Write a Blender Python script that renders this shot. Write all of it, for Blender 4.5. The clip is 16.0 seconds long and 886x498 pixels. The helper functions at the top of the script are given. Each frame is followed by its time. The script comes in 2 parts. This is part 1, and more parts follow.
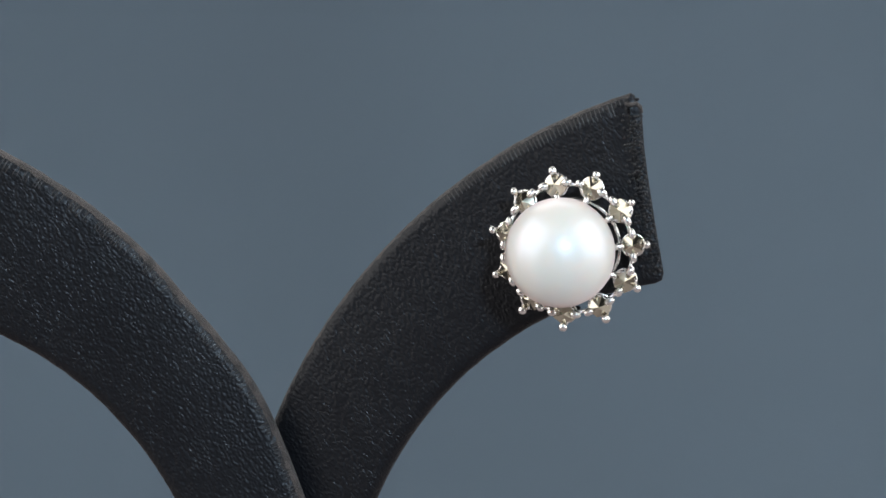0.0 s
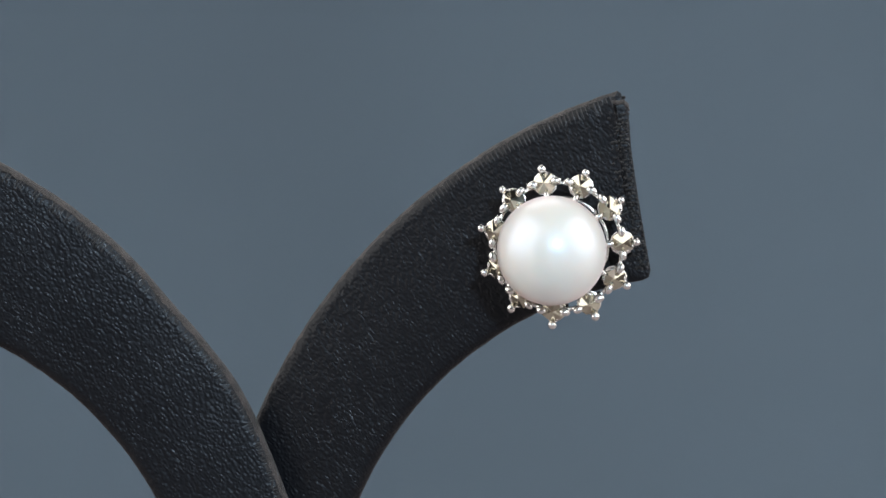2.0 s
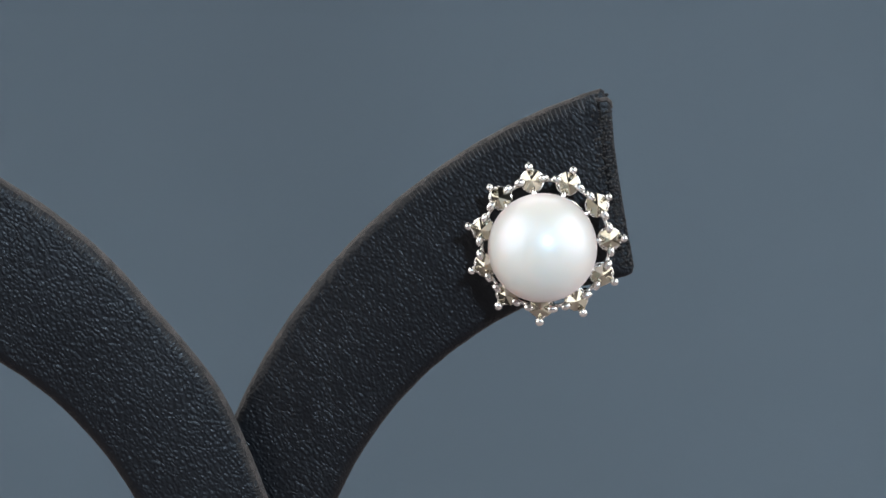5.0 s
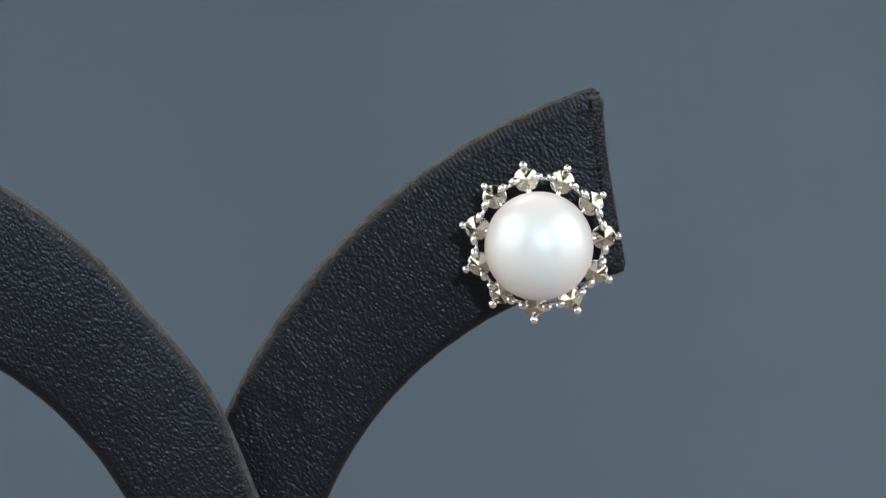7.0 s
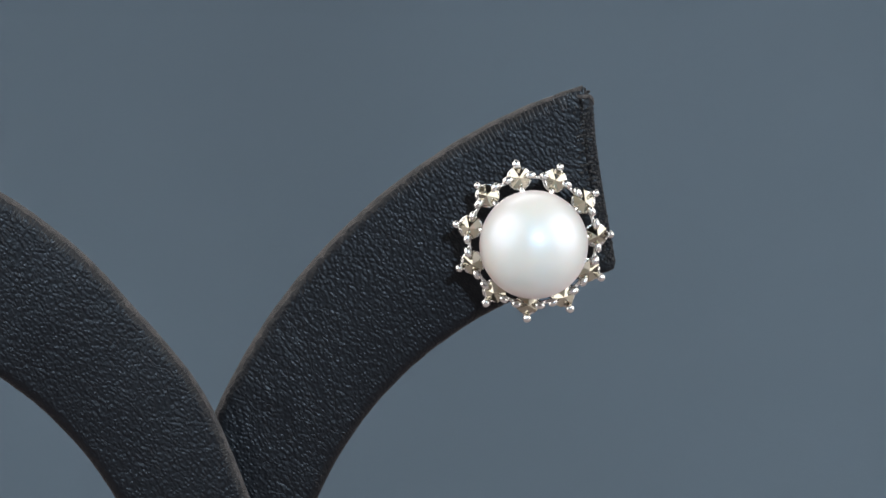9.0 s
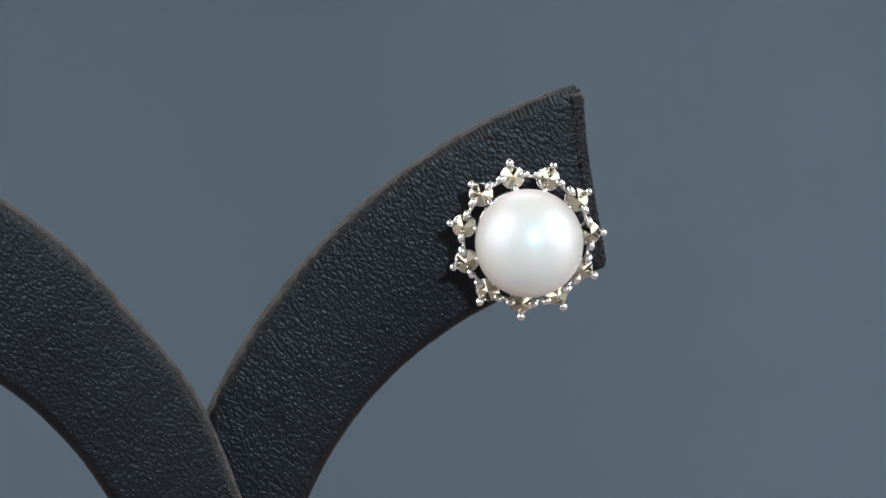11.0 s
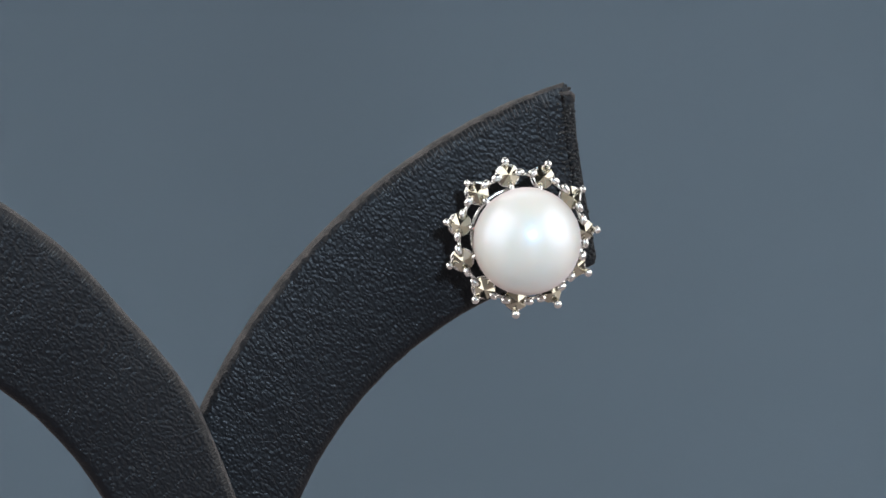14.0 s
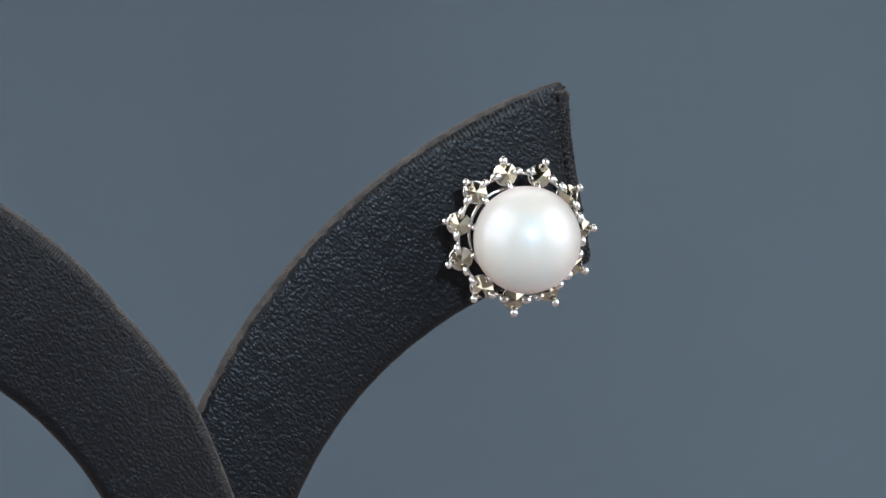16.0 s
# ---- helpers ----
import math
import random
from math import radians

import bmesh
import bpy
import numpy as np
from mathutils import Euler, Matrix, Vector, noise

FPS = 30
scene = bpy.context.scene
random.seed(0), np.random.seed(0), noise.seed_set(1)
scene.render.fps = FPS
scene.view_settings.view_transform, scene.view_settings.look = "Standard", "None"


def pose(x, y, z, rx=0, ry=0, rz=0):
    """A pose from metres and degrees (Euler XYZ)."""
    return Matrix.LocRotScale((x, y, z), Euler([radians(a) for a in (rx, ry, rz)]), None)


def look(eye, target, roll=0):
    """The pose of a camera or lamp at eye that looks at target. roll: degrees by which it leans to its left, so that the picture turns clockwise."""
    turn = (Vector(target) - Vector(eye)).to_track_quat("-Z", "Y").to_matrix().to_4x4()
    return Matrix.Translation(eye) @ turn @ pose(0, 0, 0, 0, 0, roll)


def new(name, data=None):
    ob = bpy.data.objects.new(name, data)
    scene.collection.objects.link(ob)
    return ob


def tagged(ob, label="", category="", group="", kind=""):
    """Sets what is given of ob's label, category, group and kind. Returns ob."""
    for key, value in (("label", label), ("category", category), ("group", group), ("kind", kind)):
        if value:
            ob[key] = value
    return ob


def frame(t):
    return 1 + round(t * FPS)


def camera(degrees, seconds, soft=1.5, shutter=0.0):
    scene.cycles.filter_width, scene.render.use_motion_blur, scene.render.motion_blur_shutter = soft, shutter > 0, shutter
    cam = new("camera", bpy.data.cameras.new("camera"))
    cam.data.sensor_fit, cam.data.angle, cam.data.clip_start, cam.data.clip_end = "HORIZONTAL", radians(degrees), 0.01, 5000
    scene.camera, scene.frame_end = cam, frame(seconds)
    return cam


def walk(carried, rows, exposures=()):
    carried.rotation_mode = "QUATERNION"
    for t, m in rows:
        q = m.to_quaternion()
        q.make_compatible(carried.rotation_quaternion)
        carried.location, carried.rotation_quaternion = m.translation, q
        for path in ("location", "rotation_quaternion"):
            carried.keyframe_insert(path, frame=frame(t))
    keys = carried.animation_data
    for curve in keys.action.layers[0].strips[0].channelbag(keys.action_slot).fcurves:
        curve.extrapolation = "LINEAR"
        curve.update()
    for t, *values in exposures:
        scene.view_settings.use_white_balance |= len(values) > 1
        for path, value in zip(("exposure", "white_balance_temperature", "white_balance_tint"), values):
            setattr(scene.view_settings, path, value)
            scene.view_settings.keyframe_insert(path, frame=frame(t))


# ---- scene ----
# A pearl stud on a leather earring stand that turns slowly before a still camera.
# Small shapes are drawn in units of 0.0464 mm (the pearl is 9 mm across), heights from the table top.
U = 0.0464e-3
LIFT = 3500.0          # units from the table top to the level of the lens

cam = camera(10.0, 16.0, soft=1.6)
EYE = Vector((0.0, -0.4158, LIFT * U))
TILT = radians(6.482)
AIM = EYE + Vector((0.0, math.cos(TILT), -math.sin(TILT)))
walk(cam, [(0.0, look(EYE, AIM, 0.897)), (16.0, look(EYE, AIM, 0.897))])

# seconds, degrees turned, millimetres across: the stand's turn on the table
TURN = [
    (0.0, -12.78, -11.194), (0.5, -11.95, -11.264), (1.0, -10.99, -11.364), (1.5, -10.00, -11.479),
    (2.0, -8.99, -11.597), (2.5, -8.01, -11.690), (3.0, -7.05, -11.764), (3.5, -6.12, -11.804),
    (4.0, -5.17, -11.819), (6.5, -0.85, -11.600), (7.0, 0.00, -11.590), (7.5, 0.77, -11.587),
    (8.0, 1.57, -11.587), (8.5, 2.34, -11.575), (9.0, 3.09, -11.549), (11.5, 7.03, -11.329),
    (12.0, 7.88, -11.240), (12.5, 8.70, -11.122), (13.0, 9.42, -10.966), (13.5, 10.14, -10.798),
    (14.0, 10.97, -10.641), (14.5, 11.70, -10.450), (15.0, 12.44, -10.253), (15.5, 13.34, -10.082),
    (16.0, 14.28, -9.923),
]

# ---- light ----
world = bpy.data.worlds.new("studio_air")
scene.world = world
world.use_nodes = True
world.node_tree.nodes["Background"].inputs["Color"].default_value = (0.5, 0.56, 0.62, 1)
world.node_tree.nodes["Background"].inputs["Strength"].default_value = 0.2
PEARL_AT = Vector((0.0085, 0.0085, 0.1147))


def lamp(name, way, far, watts, size, colour, shape="DISK", size_y=0.0, aim=PEARL_AT):
    data = bpy.data.lights.new(name, "AREA")
    data.energy, data.color, data.shape, data.size = watts, colour, shape, size
    if size_y:
        data.size_y = size_y
    ob = new(name, data)
    eye = aim + Vector(way).normalized() * far
    ob.matrix_world = look(eye, aim)
    return tagged(ob, "studio lamp above the table", "lamp")


lamp("key_lamp", (0.172, -0.920, 0.350), 0.70, 3.6, 0.048, (0.66, 0.84, 1.0))
lamp("softbox_lamp", (-0.84, -0.22, 0.42), 0.82, 8.3, 1.05, (1.0, 0.97, 0.93), "RECTANGLE", 1.0)
lamp("softbox_lamp", (0.85, -0.20, 0.42), 0.82, 7.7, 0.95, (1.0, 0.975, 0.94), "RECTANGLE", 1.0)
lamp("overhead_lamp", (-0.05, 0.70, 0.70), 0.45, 0.5, 0.36, (1.0, 0.97, 0.94), "RECTANGLE", 0.22)


# ---- materials ----
def material(name, rgb, rough=0.5, metal=0.0):
    m = bpy.data.materials.new(name)
    m.use_nodes = True
    b = m.node_tree.nodes["Principled BSDF"]
    b.inputs["Base Color"].default_value = (*rgb, 1)
    b.inputs["Roughness"].default_value = rough
    b.inputs["Metallic"].default_value = metal
    return m, m.node_tree, b


def node(tree, kind, **values):
    n = tree.nodes.new(kind)
    for key, value in values.items():
        n.inputs[key].default_value = value
    return n


def coords(tree, scale=(1, 1, 1)):
    tc = tree.nodes.new("ShaderNodeTexCoord")
    mp = tree.nodes.new("ShaderNodeMapping")
    mp.inputs["Scale"].default_value = scale
    tree.links.new(tc.outputs["Object"], mp.inputs["Vector"])
    return mp.outputs["Vector"]


def noise_tex(tree, vec, scale, detail=3.0, rough=0.55):
    n = node(tree, "ShaderNodeTexNoise", Scale=scale, Detail=detail, Roughness=rough)
    tree.links.new(vec, n.inputs["Vector"])
    return n.outputs["Fac"]


def ramp(tree, fac, lo, hi, a=0.0, b=1.0):
    r = tree.nodes.new("ShaderNodeMapRange")
    for key, value in (("From Min", lo), ("From Max", hi), ("To Min", a), ("To Max", b)):
        r.inputs[key].default_value = value
    tree.links.new(fac, r.inputs["Value"])
    return r.outputs["Result"]


def math_node(tree, op, a, b):
    n = tree.nodes.new("ShaderNodeMath")
    n.operation = op
    for slot, v in zip(n.inputs, (a, b)):
        if isinstance(v, (int, float)):
            slot.default_value = v
        else:
            tree.links.new(v, slot)
    return n.outputs[0]


def colour_mix(tree, fac, a, b):
    n = tree.nodes.new("ShaderNodeMix")
    n.data_type = "RGBA"
    n.inputs[6].default_value, n.inputs[7].default_value = (*a, 1), (*b, 1)
    tree.links.new(fac, n.inputs[0])
    return n.outputs[2]


def bump(tree, shader, height, distance, strength=1.0):
    n = node(tree, "ShaderNodeBump", Strength=strength, Distance=distance)
    tree.links.new(height, n.inputs["Height"])
    tree.links.new(n.outputs["Normal"], shader.inputs["Normal"])
    return n


def make_leather():
    m, t, b = material("black_leather", (0.006, 0.0065, 0.008), 0.45)
    lay = t.nodes.new("ShaderNodeMapping")
    lay.vector_type = "TEXTURE"
    lay.inputs["Rotation"].default_value = (0, radians(50), 0)
    lay.inputs["Scale"].default_value = (1.22, 1.0, 0.86)
    t.links.new(coords(t), lay.inputs["Vector"])
    # the pebbles wander a little, so that their rows are never straight
    drift = node(t, "ShaderNodeTexNoise", Scale=900.0, Detail=2.0)
    t.links.new(coords(t), drift.inputs["Vector"])
    wander = t.nodes.new("ShaderNodeVectorMath")
    wander.operation = "MULTIPLY_ADD"
    t.links.new(drift.outputs["Color"], wander.inputs[0])
    wander.inputs[1].default_value = (0.0004, 0.0004, 0.0004)
    t.links.new(lay.outputs["Vector"], wander.inputs[2])
    v = wander.outputs["Vector"]
    grain = noise_tex(t, v, 5200.0, 2.0, 0.6)
    vor = node(t, "ShaderNodeTexVoronoi", Scale=3300.0)
    vor.feature = "SMOOTH_F1"
    vor.inputs["Smoothness"].default_value = 0.6
    t.links.new(v, vor.inputs["Vector"])
    pebbles = math_node(t, "MULTIPLY", vor.outputs["Distance"], -1.1)
    # creases where the hide was bent, in patches
    slant = t.nodes.new("ShaderNodeMapping")
    slant.vector_type = "TEXTURE"
    slant.inputs["Rotation"].default_value = (0, radians(48), 0)
    slant.inputs["Scale"].default_value = (1.5, 1.0, 0.75)
    t.links.new(coords(t), slant.inputs["Vector"])
    bend = noise_tex(t, slant.outputs["Vector"], 430.0, 3.0, 0.6)
    line = ramp(t, math_node(t, "ABSOLUTE", math_node(t, "SUBTRACT", bend, 0.5), 0.0), 0.0, 0.03, -0.4, 0.0)
    patch = ramp(t, noise_tex(t, coords(t), 160.0, 2.0), 0.42, 0.6)
    crease = math_node(t, "MULTIPLY", line, patch)
    high = math_node(t, "ADD", math_node(t, "ADD", math_node(t, "MULTIPLY", grain, 0.35), pebbles), crease)
    bump(t, b, high, 0.000062, 1.0)
    worn = noise_tex(t, coords(t), 90.0, 3.0, 0.6)
    t.links.new(colour_mix(t, ramp(t, worn, 0.35, 0.7), (0.0024, 0.0028, 0.0044), (0.0044, 0.0049, 0.0066)), b.inputs["Base Color"])
    t.links.new(ramp(t, grain, 0.3, 0.7, 0.34, 0.47), b.inputs["Roughness"])
    b.inputs["Specular IOR Level"].default_value = 0.28
    b.inputs["Specular Tint"].default_value = (0.92, 0.95, 1.0, 1)
    return m


def make_suede():
    m, t, b = material("brown_grey_suede", (0.07, 0.06, 0.055), 0.7)
    v = coords(t)
    nap = noise_tex(t, v, 5200.0, 3.0, 0.65)
    worn = noise_tex(t, v, 700.0, 3.0, 0.6)
    bump(t, b, math_node(t, "ADD", nap, worn), 0.00017, 1.0)
    t.links.new(colour_mix(t, ramp(t, worn, 0.38, 0.62), (0.020, 0.017, 0.016), (0.062, 0.051, 0.047)), b.inputs["Base Color"])
    t.links.new(ramp(t, nap, 0.3, 0.7, 0.42, 0.8), b.inputs["Roughness"])
    b.inputs["Sheen Weight"].default_value = 0.10
    b.inputs["Sheen Roughness"].default_value = 0.4
    b.inputs["Sheen Tint"].default_value = (1.0, 0.95, 0.95, 1)
    return m


def make_waxed():
    m, t, b = material("waxed_black_leather", (0.010, 0.010, 0.011), 0.2)
    v = coords(t)
    bump(t, b, noise_tex(t, v, 5200.0, 3.0, 0.6), 0.00005, 1.0)
    t.links.new(ramp(t, noise_tex(t, v, 3000.0), 0.3, 0.7, 0.22, 0.42), b.inputs["Roughness"])
    return m


def make_silver():
    m, t, b = material("sterling_silver", (0.90, 0.88, 0.865), 0.16, 1.0)
    v = coords(t)
    n = noise_tex(t, v, 2600.0, 2.0)
    bump(t, b, n, 0.00003, 0.5)
    t.links.new(ramp(t, noise_tex(t, v, 900.0), 0.3, 0.7, 0.14, 0.28), b.inputs["Roughness"])
    return m


def make_marcasite():
    m, t, b = material("marcasite", (0.33, 0.30, 0.235), 0.14, 1.0)
    v = coords(t)
    t.links.new(colour_mix(t, noise_tex(t, v, 1500.0), (0.46, 0.435, 0.36), (0.60, 0.565, 0.46)), b.inputs["Base Color"])
    t.links.new(ramp(t, noise_tex(t, v, 2200.0), 0.3, 0.7, 0.05, 0.13), b.inputs["Roughness"])
    return m


def make_pearl():
    m, t, b = material("pearl_nacre", (0.86, 0.845, 0.84), 0.34)
    v = coords(t)
    t.links.new(colour_mix(t, noise_tex(t, v, 220.0, 2.0), (0.735, 0.715, 0.655), (0.75, 0.73, 0.67)), b.inputs["Base Color"])
    b.inputs["Subsurface Weight"].default_value = 1.0
    b.inputs["Subsurface Radius"].default_value = (1.0, 0.85, 0.78)
    b.inputs["Subsurface Scale"].default_value = 0.0042
    b.inputs["IOR"].default_value = 2.4
    b.inputs["Roughness"].default_value = 0.42
    b.inputs["Coat Weight"].default_value = 0.6
    b.inputs["Coat IOR"].default_value = 1.6
    b.inputs["Coat Roughness"].default_value = 0.17
    b.inputs["Sheen Weight"].default_value = 0.65
    b.inputs["Sheen Roughness"].default_value = 0.4
    b.inputs["Sheen Tint"].default_value = (1.0, 0.76, 0.76, 1)
    b.inputs["Thin Film Thickness"].default_value = 214.0
    b.inputs["Thin Film IOR"].default_value = 2.13
    return m


def make_paper():
    m, t, b = material("grey_blue_paper", (0.2, 0.27, 0.33), 0.85)
    v = coords(t)
    t.links.new(colour_mix(t, noise_tex(t, v, 6.0, 3.0), (0.159, 0.216, 0.276), (0.168, 0.225, 0.285)), b.inputs["Base Color"])
    bump(t, b, noise_tex(t, v, 900.0), 0.00005, 0.4)
    return m


def make_plaster(name, rgb):
    m, t, b = material(name, rgb, 0.8)
    v = coords(t)
    dark = tuple(c * 0.9 for c in rgb)
    t.links.new(colour_mix(t, noise_tex(t, v, 3.0, 5.0), dark, rgb), b.inputs["Base Color"])
    bump(t, b, noise_tex(t, v, 120.0), 0.0006, 0.4)
    return m


LEATHER, SUEDE, WAXED = make_leather(), make_suede(), make_waxed()
SILVER, MARCASITE, PEARL, PAPER = make_silver(), make_marcasite(), make_pearl(), make_paper()
PAINT = make_plaster("wall_paint", (0.17, 0.17, 0.175))
BOARD = make_plaster("table_board", (0.27, 0.225, 0.215))
BOARD.node_tree.nodes["Principled BSDF"].inputs["Roughness"].default_value = 0.04
for link in list(BOARD.node_tree.nodes["Principled BSDF"].inputs["Normal"].links):
    BOARD.node_tree.links.remove(link)


# ---- mesh helpers ----
def finish(bm, name, mat, smooth=True):
    bmesh.ops.recalc_face_normals(bm, faces=bm.faces[:])
    me = bpy.data.meshes.new(name)
    bm.to_mesh(me)
    bm.free()
    me.materials.append(mat)
    if smooth:
        for p in me.polygons:
            p.use_smooth = True
    return me


def place(name, me, parent=None, m=None, label=""):
    ob = new(name, me)
    ob.parent = parent
    if m is not None:
        ob.matrix_basis = m
    return tagged(ob, label)


def part(name, bm, mat, parent=None, label="", m=None, smooth=True):
    return place(name, finish(bm, name, mat, smooth), parent, m, label)


def box(size, at, bevel=0.0):
    bm = bmesh.new()
    bmesh.ops.create_cube(bm, size=1.0, matrix=Matrix.Translation(at) @ Matrix.Diagonal((*size, 1)))
    if bevel:
        bmesh.ops.bevel(bm, geom=bm.edges[:], offset=bevel, segments=3, affect="EDGES", profile=0.5)
    return bm


def lathe(profile, steps=24):
    """A solid of revolution about the y axis from (radius, y) pairs; radius 0 closes an end."""
    bm = bmesh.new()
    rings = []
    for r, y in profile:
        if r <= 0:
            rings.append([bm.verts.new((0, y, 0))])
        else:
            rings.append([bm.verts.new((r * math.cos(a), y, r * math.sin(a))) for a in (2 * math.pi * i / steps for i in range(steps))])
    for a, b in zip(rings, rings[1:]):
        for i in range(steps):
            j = (i + 1) % steps
            f = [a[i % len(a)], a[j % len(a)], b[j % len(b)], b[i % len(b)]]
            f = [v for k, v in enumerate(f) if v not in f[:k]]
            if len(f) > 2:
                bm.faces.new(f)
    return bm


def tube(path, radii, steps=8, closed=False):
    """A round wire along a path of points, with a radius at each."""
    bm = bmesh.new()
    rings = []
    n = len(path)
    for i, p in enumerate(path):
        a, b = (path[i - 1], path[(i + 1) % n]) if closed else (path[max(i - 1, 0)], path[min(i + 1, n - 1)])
        way = (Vector(b) - Vector(a)).normalized()
        side = way.cross(Vector((0, 1, 0)))
        side = side.normalized() if side.length > 1e-6 else Vector((1, 0, 0))
        up = way.cross(side)
        rings.append([bm.verts.new(Vector(p) + radii[i] * (math.cos(q) * side + math.sin(q) * up)) for q in (2 * math.pi * k / steps for k in range(steps))])
    for i in range(n if closed else n - 1):
        a, b = rings[i], rings[(i + 1) % n]
        for k in range(steps):
            bm.faces.new((a[k], a[(k + 1) % steps], b[(k + 1) % steps], b[k]))
    if not closed:
        bm.faces.new(rings[0])
        bm.faces.new(rings[-1])
    return bm


# ---- the room round the table ----
def wall(name, size, at, mat):
    return tagged(part(name, box(size, at), mat, smooth=False), "plain grey painted studio " + name.split("_")[0], name.split("_")[0], kind="structure")


wall("floor", (3.0, 3.0, 0.1), (0, 0, -0.80), PAINT)
wall("ceiling", (3.2, 3.2, 0.1), (0, 0, 1.75), PAINT)
wall("wall_north", (3.0, 0.1, 2.5), (0, 1.55, 0.45), PAINT)
wall("wall_south", (3.0, 0.1, 2.5), (0, -1.55, 0.45), PAINT)
wall("wall_east", (0.1, 3.0, 2.5), (1.55, 0, 0.45), PAINT)
wall("wall_west", (0.1, 3.0, 2.5), (-1.55, 0, 0.45), PAINT)

table = tagged(new("table"), "polished dusky rose studio table under the earring stand", "table")
table.location = (0, 0, -0.75)
part("tabletop", box((1.5, 1.3, 0.03), (0, 0.1, 0.735), 0.004), BOARD, table)
leg_mesh = finish(box((0.05, 0.05, 0.72), (0, 0, 0.36), 0.004), "leg", BOARD)
for lx in (-0.7, 0.7):
    for ly in (-0.48, 0.68):
        place("leg", leg_mesh, table, pose(lx, ly, 0))



def backdrop_mesh():
    """A hanging sheet of paper with one soft buckle, its foot swept forward towards the table; both shapes are added to
    shade it.
    """
    bm = bmesh.new()
    nx, nz = 130, 75
    grid = []
    for k in range(nz + 1):
        z = 0.75 * k / nz
        row = []
        for i in range(nx + 1):
            x = -0.65 + 1.3 * i / nx
            # the buckle is shaped to darken one band, the sweep to brighten lower right
            fold = 0.010 * math.tanh((x + 0.026) / 0.017) / (1 + math.exp((0.045 - z) / 0.018))
            sweep = (0.15 - z) ** 2 * (2.4 + 1.5 * math.tanh((x - 0.02) / 0.05)) if z < 0.15 else 0.0
            row.append(bm.verts.new((x, 0.4515 - fold - sweep, z)))
        grid.append(row)
    for a, b in zip(grid, grid[1:]):
        for i in range(nx):
            bm.faces.new((a[i], a[i + 1], b[i + 1], b[i]))
    bmesh.ops.solidify(bm, geom=bm.faces[:], thickness=0.0008)
    return bm


tagged(part("backdrop", backdrop_mesh(), PAPER),
       "plain matt blue-grey paper backdrop behind the stand", "backdrop", kind="structure")


# ---- the earring stand ----
THICK = 50.0           # units
ROUND = 23.0


def up(z):
    return (z + LIFT) * U


def arc(cx, cz, r, a0, a1, n):
    return [(cx + r * math.cos(radians(a0 + (a1 - a0) * i / n)), cz + r * math.sin(radians(a0 + (a1 - a0) * i / n))) for i in range(n + 1)]


def offset_outline(pts, d):
    """The outline moved inwards by d, corner by corner."""
    out = []
    n = len(pts)
    for i in range(n):
        p, a, b = Vector(pts[i]), Vector(pts[i - 1]), Vector(pts[(i + 1) % n])
        u, w = (p - a).normalized(), (b - p).normalized()
        nu, nw = Vector((-u.y, u.x)), Vector((-w.y, w.x))
        k = max(0.3, 1 + nu.dot(nw))
        out.append(p + (nu + nw) / k * d)
    return out


def to_world(bm):
    """From units over the lens's level to metres over the table."""
    for v in bm.verts:
        v.co = Vector((v.co.x * U, v.co.y * U, up(v.co.z)))
    return bm


def thin(x):
    """The board is pared down towards the tip of the right arm: its share of the full thickness."""
    f = min(1.0, max(0.0, (x - 400) / 130))
    return 1 - 0.68 * f * f * (3 - 2 * f)


def arm_mesh(outline, face, slope, swell, wrapped, front):
    """The leather skin, or the bare suede rim and back, of a padded board with rounded rims. outline: (x, z),
    anticlockwise; its front lies at y = face + slope * x; wrapped: the stretch of it that the leather goes right round."""
    bm = bmesh.new()
    levels = []
    for k in range(7):
        q = math.pi / 2 * k / 6
        levels.append((ROUND * (1 - math.sin(q)), ROUND * (1 - math.cos(q))))
    levels += [(d, THICK - y) for d, y in reversed(levels)]
    rings = []
    for level, (d, y) in enumerate(levels):
        pts, inner = offset_outline(outline, d), offset_outline(outline, d + 4)
        ring = []
        for k, p in enumerate(pts):
            if level == 3:        # the leather is trimmed by hand
                p = p.lerp(inner[k], noise.noise(Vector((p.x / 11, p.y / 11, 5.0))) * 1.1)
            uneven = swell * noise.noise(Vector((p.x / 60, p.y / 60, 3.0))) + 0.6 * swell * noise.noise(Vector((p.x / 17, p.y / 17, 9.0)))
            ring.append(bm.verts.new((p.x, face + slope * p.x + y * thin(p.x) + uneven * 0.5, p.y + uneven)))
        rings.append(ring)
    n = len(outline)
    for level, (a, b) in enumerate(zip(rings, rings[1:])):
        for i in range(n):
            if front == (level < 3 or i in wrapped):
                bm.faces.new((a[i], a[(i + 1) % n], b[(i + 1) % n], b[i]))
    cap = bm.faces.new(rings[0] if front else rings[-1])
    bmesh.ops.delete(bm, geom=[v for v in bm.verts if not v.link_faces], context="VERTS")
    bmesh.ops.recalc_face_normals(bm, faces=bm.faces[:])
    bmesh.ops.triangulate(bm, faces=[cap])
    return to_world(bm)


stand = tagged(new("earring_stand"), "black grained leather earring stand with two curved arms", "earring stand")
FOOT = -3340.0
R_FACE, R_SLOPE = 353.0, -0.0707
L_FACE, L_SLOPE = 313.3, 0.0973

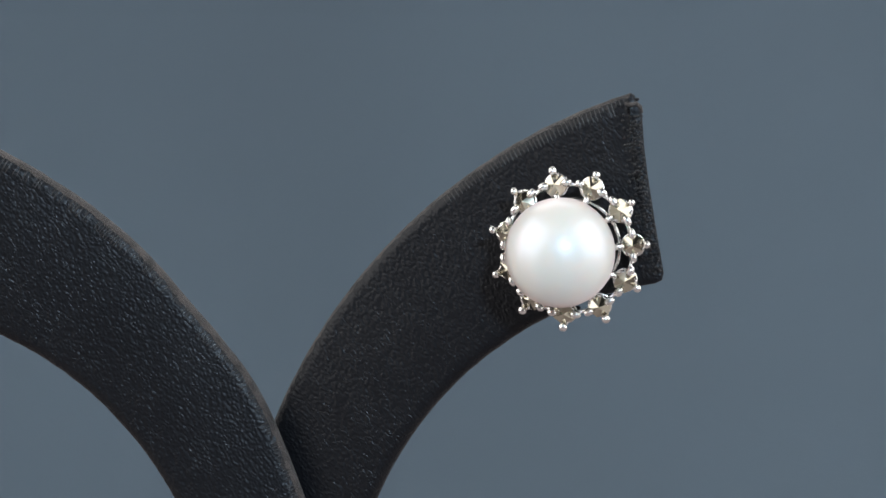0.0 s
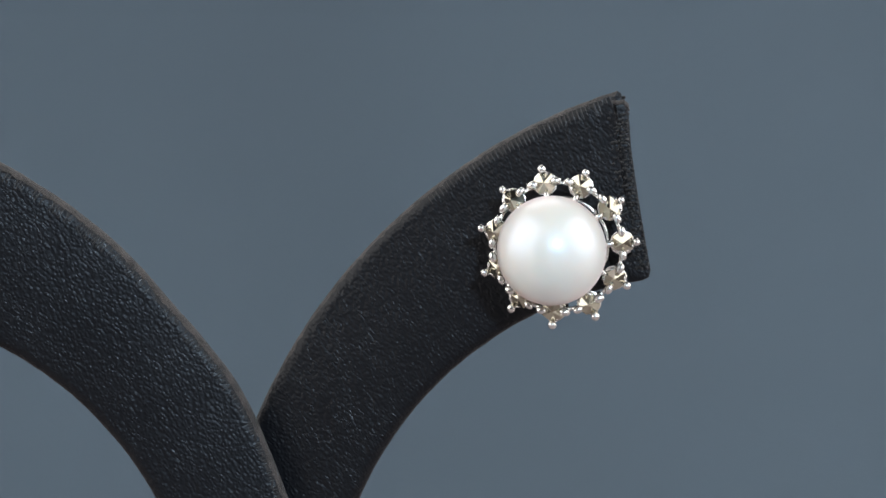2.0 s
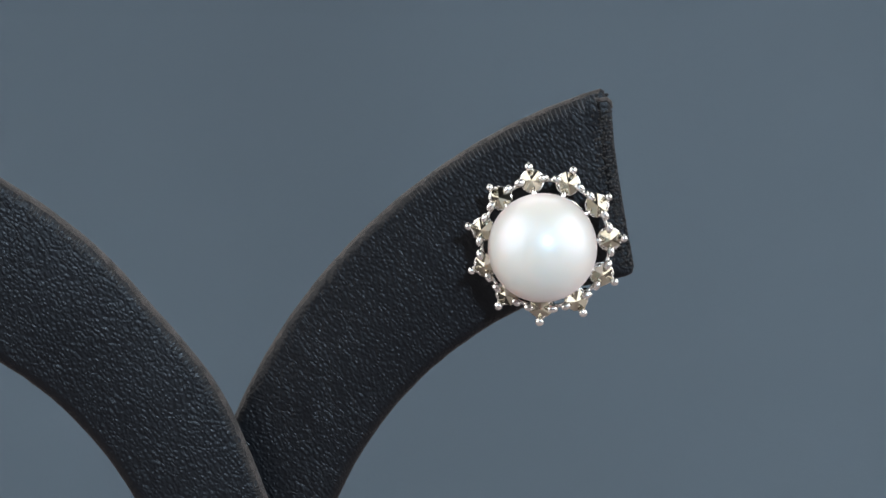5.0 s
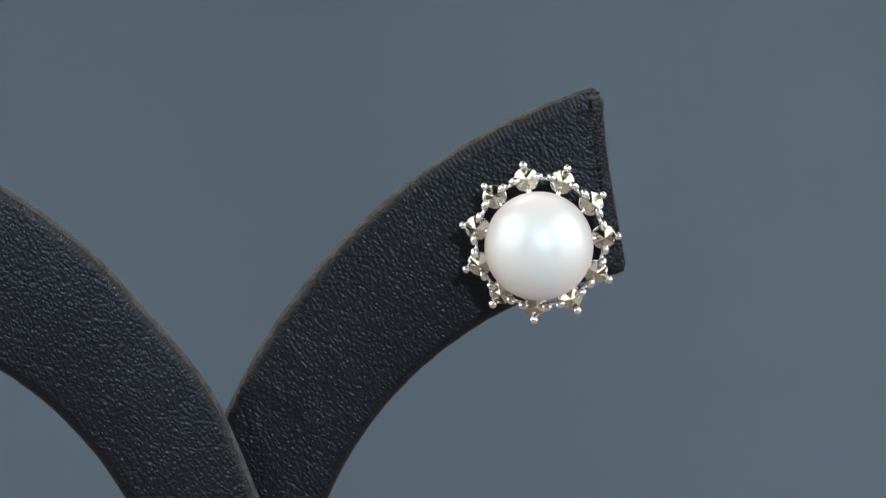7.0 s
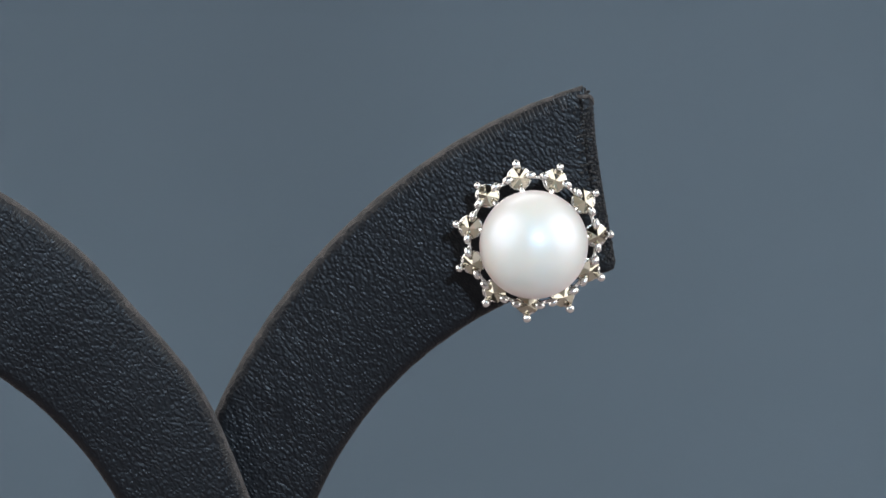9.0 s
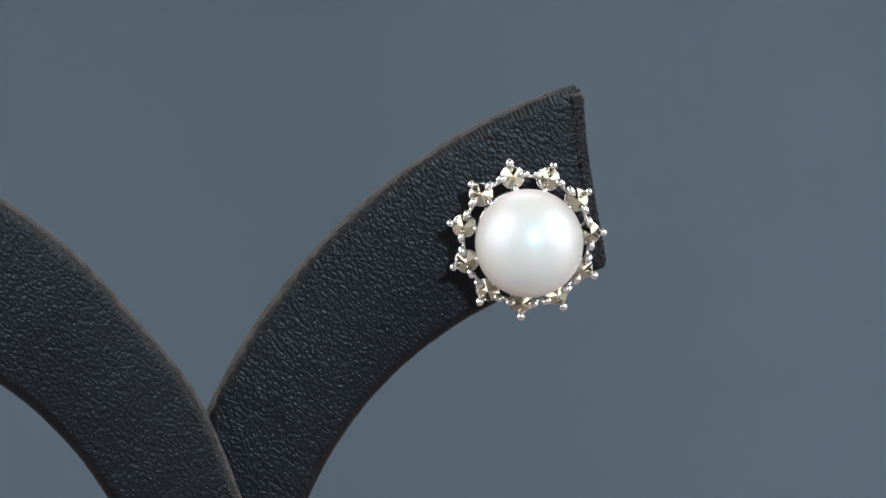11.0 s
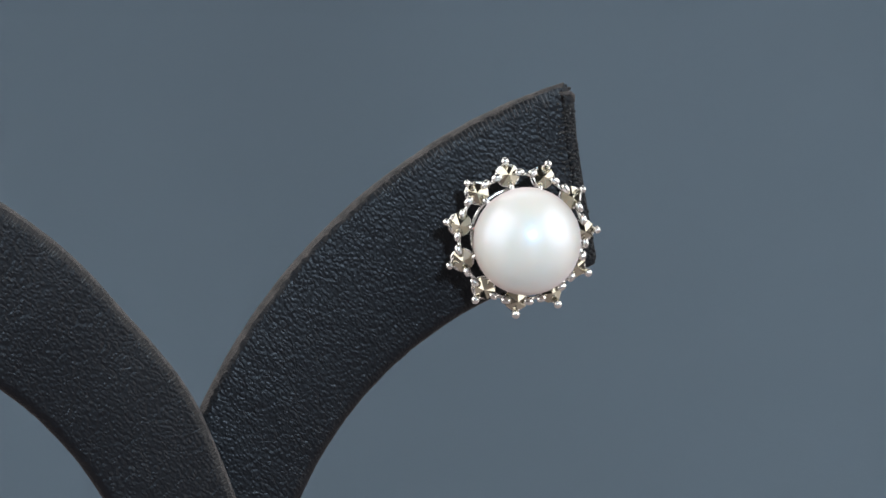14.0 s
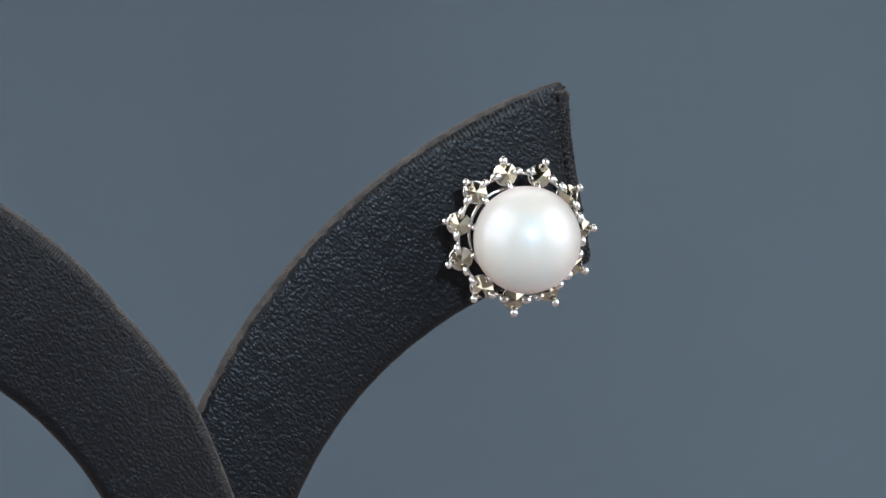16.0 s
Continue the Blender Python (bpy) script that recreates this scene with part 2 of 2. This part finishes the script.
# right arm: up the inner curve, the cut end, then back down the outer curve
R_OUT, L_OUT = (886.2, -1816.1, 1127.4), (-1140.9, -1908.8, 1123.7)
END = [(584, -1090), (587, -1076), (571, -996), (554, -902), (546, -850), (541, -798), (538, -774)]
right_outline = [(-13.5, FOOT)] + arc(716.9, -1812.0, 730.4, 180.0, 101.5, 120) + END + arc(*R_OUT, 109.0, 180.0, 170) + [(-241.2, FOOT)]
# left arm, the other way about
def left_rim(a):
    """The left arm's outer edge at an angle; it bulges a little above the fork."""
    r = L_OUT[2] + 6.0 * math.exp(-((a - 31.0) / 5.0) ** 2) - 4.5 * math.exp(-((a - 41.0) / 4.0) ** 2)
    return L_OUT[0] + r * math.cos(radians(a)), L_OUT[1] + r * math.sin(radians(a))


left_edge = [left_rim(73.0 * k / 170) for k in range(171)]
left_outline = [(-17.2, FOOT)] + left_edge + [(-838, -842), (-858, -1110), (-846, -1182)] + arc(-929.5, -1873.1, 691.1, 79.0, 0.0, 120) + [(-238.4, FOOT)]

R_WRAP, L_WRAP = range(0, 129), range(173, len(left_outline))
right_arm = part("arm", arm_mesh(right_outline, R_FACE, R_SLOPE, 1.6, R_WRAP, True), LEATHER, stand)
left_arm = part("arm", arm_mesh(left_outline, L_FACE, L_SLOPE, 1.6, L_WRAP, True), LEATHER, stand)
part("rim", arm_mesh(right_outline, R_FACE, R_SLOPE, 1.6, R_WRAP, False), SUEDE, right_arm, "worn brown-grey suede edge")
part("rim", arm_mesh(left_outline, L_FACE, L_SLOPE, 1.6, L_WRAP, False), SUEDE, left_arm, "worn brown-grey suede edge")
part("base", to_world(box((760, 520, 168), (-128, 355, -3416), 24)), LEATHER, stand)


def pleat_mesh(high, wide, front, stop=9, start=2):
    """A small ridge of gathered leather round the rim: x outwards, y to the back, z along the rim."""
    bm = bmesh.new()
    path = [(-ROUND - front * k / 2, 0.0, 0.0, -1.0) for k in (2, 1)] if front else []
    for k in range(0 if front else start, stop):
        q = math.pi * k / 8
        path.append((-ROUND + ROUND * math.sin(q), THICK / 2 - (THICK / 2) * math.cos(q), math.sin(q), -math.cos(q)))
    rows = []
    for i, (x, y, nx, ny) in enumerate(path):
        h = high * min(1.0, 0.15 + 0.4 * i)
        rows.append([bm.verts.new((x - nx * 1.2, y - ny * 1.2, -wide)), bm.verts.new((x + nx * h * 0.8, y + ny * h * 0.8, -wide * 0.4)),
                     bm.verts.new((x + nx * h * 0.8, y + ny * h * 0.8, wide * 0.4)), bm.verts.new((x - nx * 1.2, y - ny * 1.2, wide))])
    for a, b in zip(rows, rows[1:]):
        for k in range(3):
            bm.faces.new((a[k], a[k + 1], b[k + 1], b[k]))
    return units(bm)


def units(bm):
    bmesh.ops.scale(bm, vec=(U, U, U), verts=bm.verts[:])
    return bm


# 4 and 5, in black leather, give the dark of the gaps between ridges
PLEATS = [finish(pleat_mesh(h, w, f, n), "pleat", SUEDE if k in (0, 1, 2, 3) else LEATHER) for k, (h, w, f, n) in enumerate(((1.9, 2.7, 0, 9), (2.8, 2.3, 0, 4), (2.4, 2.4, 0, 4), (1.6, 2.4, 0, 4), (1.6, 2.4, 0, 4), (1.2, 2.2, 0, 4)))]
PLEATS += [finish(pleat_mesh(h, w, f, 3), "pleat", WAXED) for h, w, f in ((2.6, 2.2, 10), (2.2, 2.0, 5))]


def pleat(parent, x, z, nx, nz, face, slope, size, lean=0):
    """One ridge at a place of the rim with its outward way."""
    skew = pose(0, 0, 0, lean + pick.uniform(-8, 8), 0, 0) @ Matrix.Diagonal((1, 1, pick.uniform(0.8, 1.25), 1))
    sink = pick.uniform(1.0, 2.0) if size < 6 else pick.uniform(-0.6, 0.4)
    x, z = x - nx * sink, z - nz * sink
    m = Matrix(((nx, 0, -nz, x * U), (0, thin(x), 0, (face + slope * x) * U), (nz, 0, nx, up(z)), (0, 0, 0, 1)))
    return place("pleat", PLEATS[size], parent, m @ skew)


pick = random.Random(11)
a, dark = 109.6, False
while a < 133:
    q = radians(a)
    size = 1 if a < 119 else (2 if a < 126 else 3)
    # every second ridge is black leather, standing in for shade between the suede ones
    if dark:
        size = 4 if a < 119 else 5
    pleat(right_arm, R_OUT[0] + R_OUT[2] * math.cos(q), R_OUT[1] + R_OUT[2] * math.sin(q), math.cos(q), math.sin(q), R_FACE, R_SLOPE, size, 14)
    if dark and a < 130:        # gathers on the leather just under the edge
        pleat(right_arm, R_OUT[0] + R_OUT[2] * math.cos(q), R_OUT[1] + R_OUT[2] * math.sin(q), math.cos(q), math.sin(q), R_FACE, R_SLOPE, 6 if a < 120 else 7)
    a, dark = a + pick.uniform(0.19, 0.25), not dark
for (x0, z0), (x1, z1) in zip(END[1:], END[2:]):
    run = math.hypot(x1 - x0, z1 - z0)
    for k in range(max(1, round(run / 9.0))):
        f = (k + pick.uniform(0.35, 0.65)) / max(1, round(run / 9.0))
        ux, uz = (x1 - x0) / run, (z1 - z0) / run
        tip = pick.uniform(-0.12, 0.12)
        pleat(right_arm, x0 + (x1 - x0) * f - 1.2, z0 + (z1 - z0) * f, uz, -ux + tip, R_FACE, R_SLOPE, 0)
# rows of small raised stitches along the cut end
STITCH = []
for long in (4.2, 3.4):
    bm = bmesh.new()
    bmesh.ops.create_icosphere(bm, subdivisions=2, radius=1.0, matrix=Matrix.Diagonal((3.2, 3.0, long * 0.9, 1)))
    STITCH.append(finish(units(bm), "stitch", WAXED))
for inset, depth in ((4.0, 10.0), (9.0, 5.6), (14.0, 3.0), (19.0, 1.8), (25.0, 1.4), (33.0, 1.7)):
    for (x0, z0), (x1, z1) in zip(END[1:], END[2:]):
        run = math.hypot(x1 - x0, z1 - z0)
        count = max(1, round(run / (8.0 if inset < 20 else 14.0)))
        for k in range(count):
            f = (k + pick.uniform(0.1, 0.9)) / count
            x = x0 + (x1 - x0) * f - inset + pick.uniform(-2.6, 2.6)
            z = z0 + (z1 - z0) * f
            if z < -790:
                m = Matrix.Translation((x * U, (R_FACE + R_SLOPE * x + depth * thin(x)) * U, up(z)))
                m = m @ pose(0, 0, 0, 0, pick.uniform(-60, 60), 0) @ Matrix.Diagonal((pick.uniform(0.7, 1.2), 1, pick.uniform(0.6, 1.1), 1))
                place("stitch", pick.choice(STITCH), right_arm, m)

# the puckered corner where the leather is gathered
y = R_FACE + R_SLOPE * 520
part("fold", units(tube([(507, y + 6, -768), (514, y + 1, -771), (523, y - 1, -771), (531, y + 1, -769), (537, y + 4, -775), (540, y + 9, -786)],
     [2.0, 3.6, 4.4, 3.8, 4.2, 2.2], 10)), SUEDE, right_arm, "gathered suede fold at the tip", Matrix.Translation((0, 0, LIFT * U)))
for x, z, r in ((521, -757, 4.6), (512, -760, 3.2), (530, -762, 3.6), (538, -792, 3.4)):
    bm = bmesh.new()
    bmesh.ops.create_icosphere(bm, subdivisions=2, radius=r, matrix=Matrix.Diagonal((1.2, 1.3, 0.9, 1)))
    part("pucker", units(bm), LEATHER, right_arm, m=Matrix.Translation((x * U, (y + 9) * U, up(z))))

a = 20.0
while a < 66:
    q = radians(a)
    pleat(left_arm, *left_rim(a), math.cos(q), math.sin(q), L_FACE, L_SLOPE, pick.choice((3, 6, 7)))
    a += pick.uniform(0.26, 0.42)


# ---- the earring ----
CX, CY, CZ = 426.5, 235.0, -1029.4
earring = tagged(new("earring"), "silver stud earring, white pearl ringed by marcasite stones", "earring")


def seat(x, y, z, turn=0.0):
    """A place in the ring: units from its centre, turned about its axis."""
    return Matrix.Translation(((CX + x) * U, (CY + y) * U, up(CZ + z))) @ pose(0, 0, 0, 0, -turn, 0)


bm = bmesh.new()
bmesh.ops.create_uvsphere(bm, u_segments=96, v_segments=64, radius=99.0)
part("pearl", units(bm), PEARL, earring, "round white pearl with a faint rose lustre", seat(-2.6, -61, -0.6))

part("cup", units(lathe([(0, -4), (30, 0), (52, 8), (60, 18), (62, 20), (54, 24), (34, 40), (0, 44)], 40)), SILVER, earring, "silver cup behind the pearl", seat(0, 0, 0))
part("post", units(lathe([(0, 30), (9, 30), (9, 185), (7, 192), (0, 194)], 16)), SILVER, earring, "straight silver ear post", seat(-4, 0, 0))
ring = [(86 * math.cos(a), 42, 86 * math.sin(a)) for a in (2 * math.pi * i / 66 for i in range(66))]
part("gallery_ring", units(tube(ring, [3.8] * 66, 8, True)), SILVER, earring, "silver wire ring behind the stones", seat(0, 0, 0))


def stone_mesh():
    """A rose-cut stone: six facets to a point over a shallow girdle."""
    bm = bmesh.new()
    rim = [bm.verts.new((21.5 * math.cos(a), 6, 22.5 * math.sin(a))) for a in (math.pi / 3 * i for i in range(6))]
    low = [bm.verts.new((21.5 * math.cos(a), 11, 22.5 * math.sin(a))) for a in (math.pi / 3 * i for i in range(6))]
    top, end = bm.verts.new((0, -7, 0)), bm.verts.new((0, 30, 0))
    for i in range(6):
        j = (i + 1) % 6
        bm.faces.new((rim[i], rim[j], top))
        bm.faces.new((rim[i], rim[j], low[j], low[i]))
        bm.faces.new((low[i], low[j], end))
    return units(bm)


def bead_profile(r, y0, length, wire):
    """A prong: a ball on a wire that runs back."""
    ball = [(r * math.sin(q), y0 - r * math.cos(q)) for q in (math.pi * k / 10 for k in range(1, 9))]
    return [(0, y0 - r)] + ball + [(wire, y0 + r * 1.1), (wire * 0.9, y0 + length), (0, y0 + length)]


STONE = finish(stone_mesh(), "stone", MARCASITE, False)


REACH = (25.5, 21.8, 26.5, 21.8)         # the prongs from the stone's middle: outer, side, inner, side
STRETCH = ((1.0, 1.0), (0.92, 1.32), (1.5, 0.85), (0.92, 1.32))


def collet_mesh():
    """An open cone behind the stone with a square wire frame that ties its four prongs."""
    bm = lathe([(20, 12), (22.5, 12), (22, 16), (14, 46), (11.5, 46), (18, 16), (20, 12)], 20)
    corners = [(REACH[q] * math.cos(math.pi / 2 * q), 7.0, REACH[q] * math.sin(math.pi / 2 * q)) for q in range(4)]
    for p, q in zip(corners, corners[1:] + corners[:1]):
        wire = tube([p, [(u + v) / 2 for u, v in zip(p, q)], q], [2.6, 2.2, 2.6], 6)
        me = bpy.data.meshes.new("wire")
        wire.to_mesh(me)
        wire.free()
        bm.from_mesh(me)
        bpy.data.meshes.remove(me)
    return units(bm)


COLLET = finish(collet_mesh(), "collet", SILVER)
PRONG = finish(units(lathe(bead_profile(7.6, 0, 42, 5.0), 14)), "prong", SILVER)
LINK = finish(units(tube([(-13, 3, 0), (-8, 4, 0), (-3, 5.5, 0), (0, 6, 0), (3, 5.5, 0), (8, 4, 0), (13, 3, 0)], [4.6, 4.4, 3.6, 3.3, 3.6, 4.4, 4.6], 12)), "link", SILVER)
rng = random.Random(5)
for k in range(11):
    a = 103.2 - k * 360 / 11
    c, s = math.cos(radians(a)), math.sin(radians(a))
    out = seat(118.5 * c, 0, 118.5 * s, a) @ pose(0, 0, 0, 0, 0, 9)
    collet = place("collet", COLLET, earring, out)
    st = place("stone", STONE, earring, out @ pose(0, 0, 0, rng.uniform(-5, 5), rng.uniform(0, 60), rng.uniform(-5, 5)), "faceted grey-gold marcasite stone")
    for q in range(4):
        w = rng.uniform(0.93, 1.1)
        dx, dz = REACH[q] * math.cos(math.pi / 2 * q), REACH[q] * math.sin(math.pi / 2 * q)
        lean = pose(0, 0, 0, -6 * math.sin(math.pi / 2 * q), 0, 6 * math.cos(math.pi / 2 * q))
        place("prong", PRONG, collet, Matrix.Translation((dx * U, rng.uniform(-1.5, 1.5) * U, dz * U)) @ lean @ Matrix.Diagonal((w * STRETCH[q][0], 1, w * STRETCH[q][1], 1)))
    b = a - 180 / 11
    place("link", LINK, earring, seat(116.5 * math.cos(radians(b)), 0, 116.5 * math.sin(radians(b)), b + 90))


# ---- the turn ----
def motions():
    rows = [(t, pose(x * 0.001, 0, 0, 0, 0, a)) for t, a, x in TURN]
    walk(stand, rows)
    walk(earring, rows)


motions()
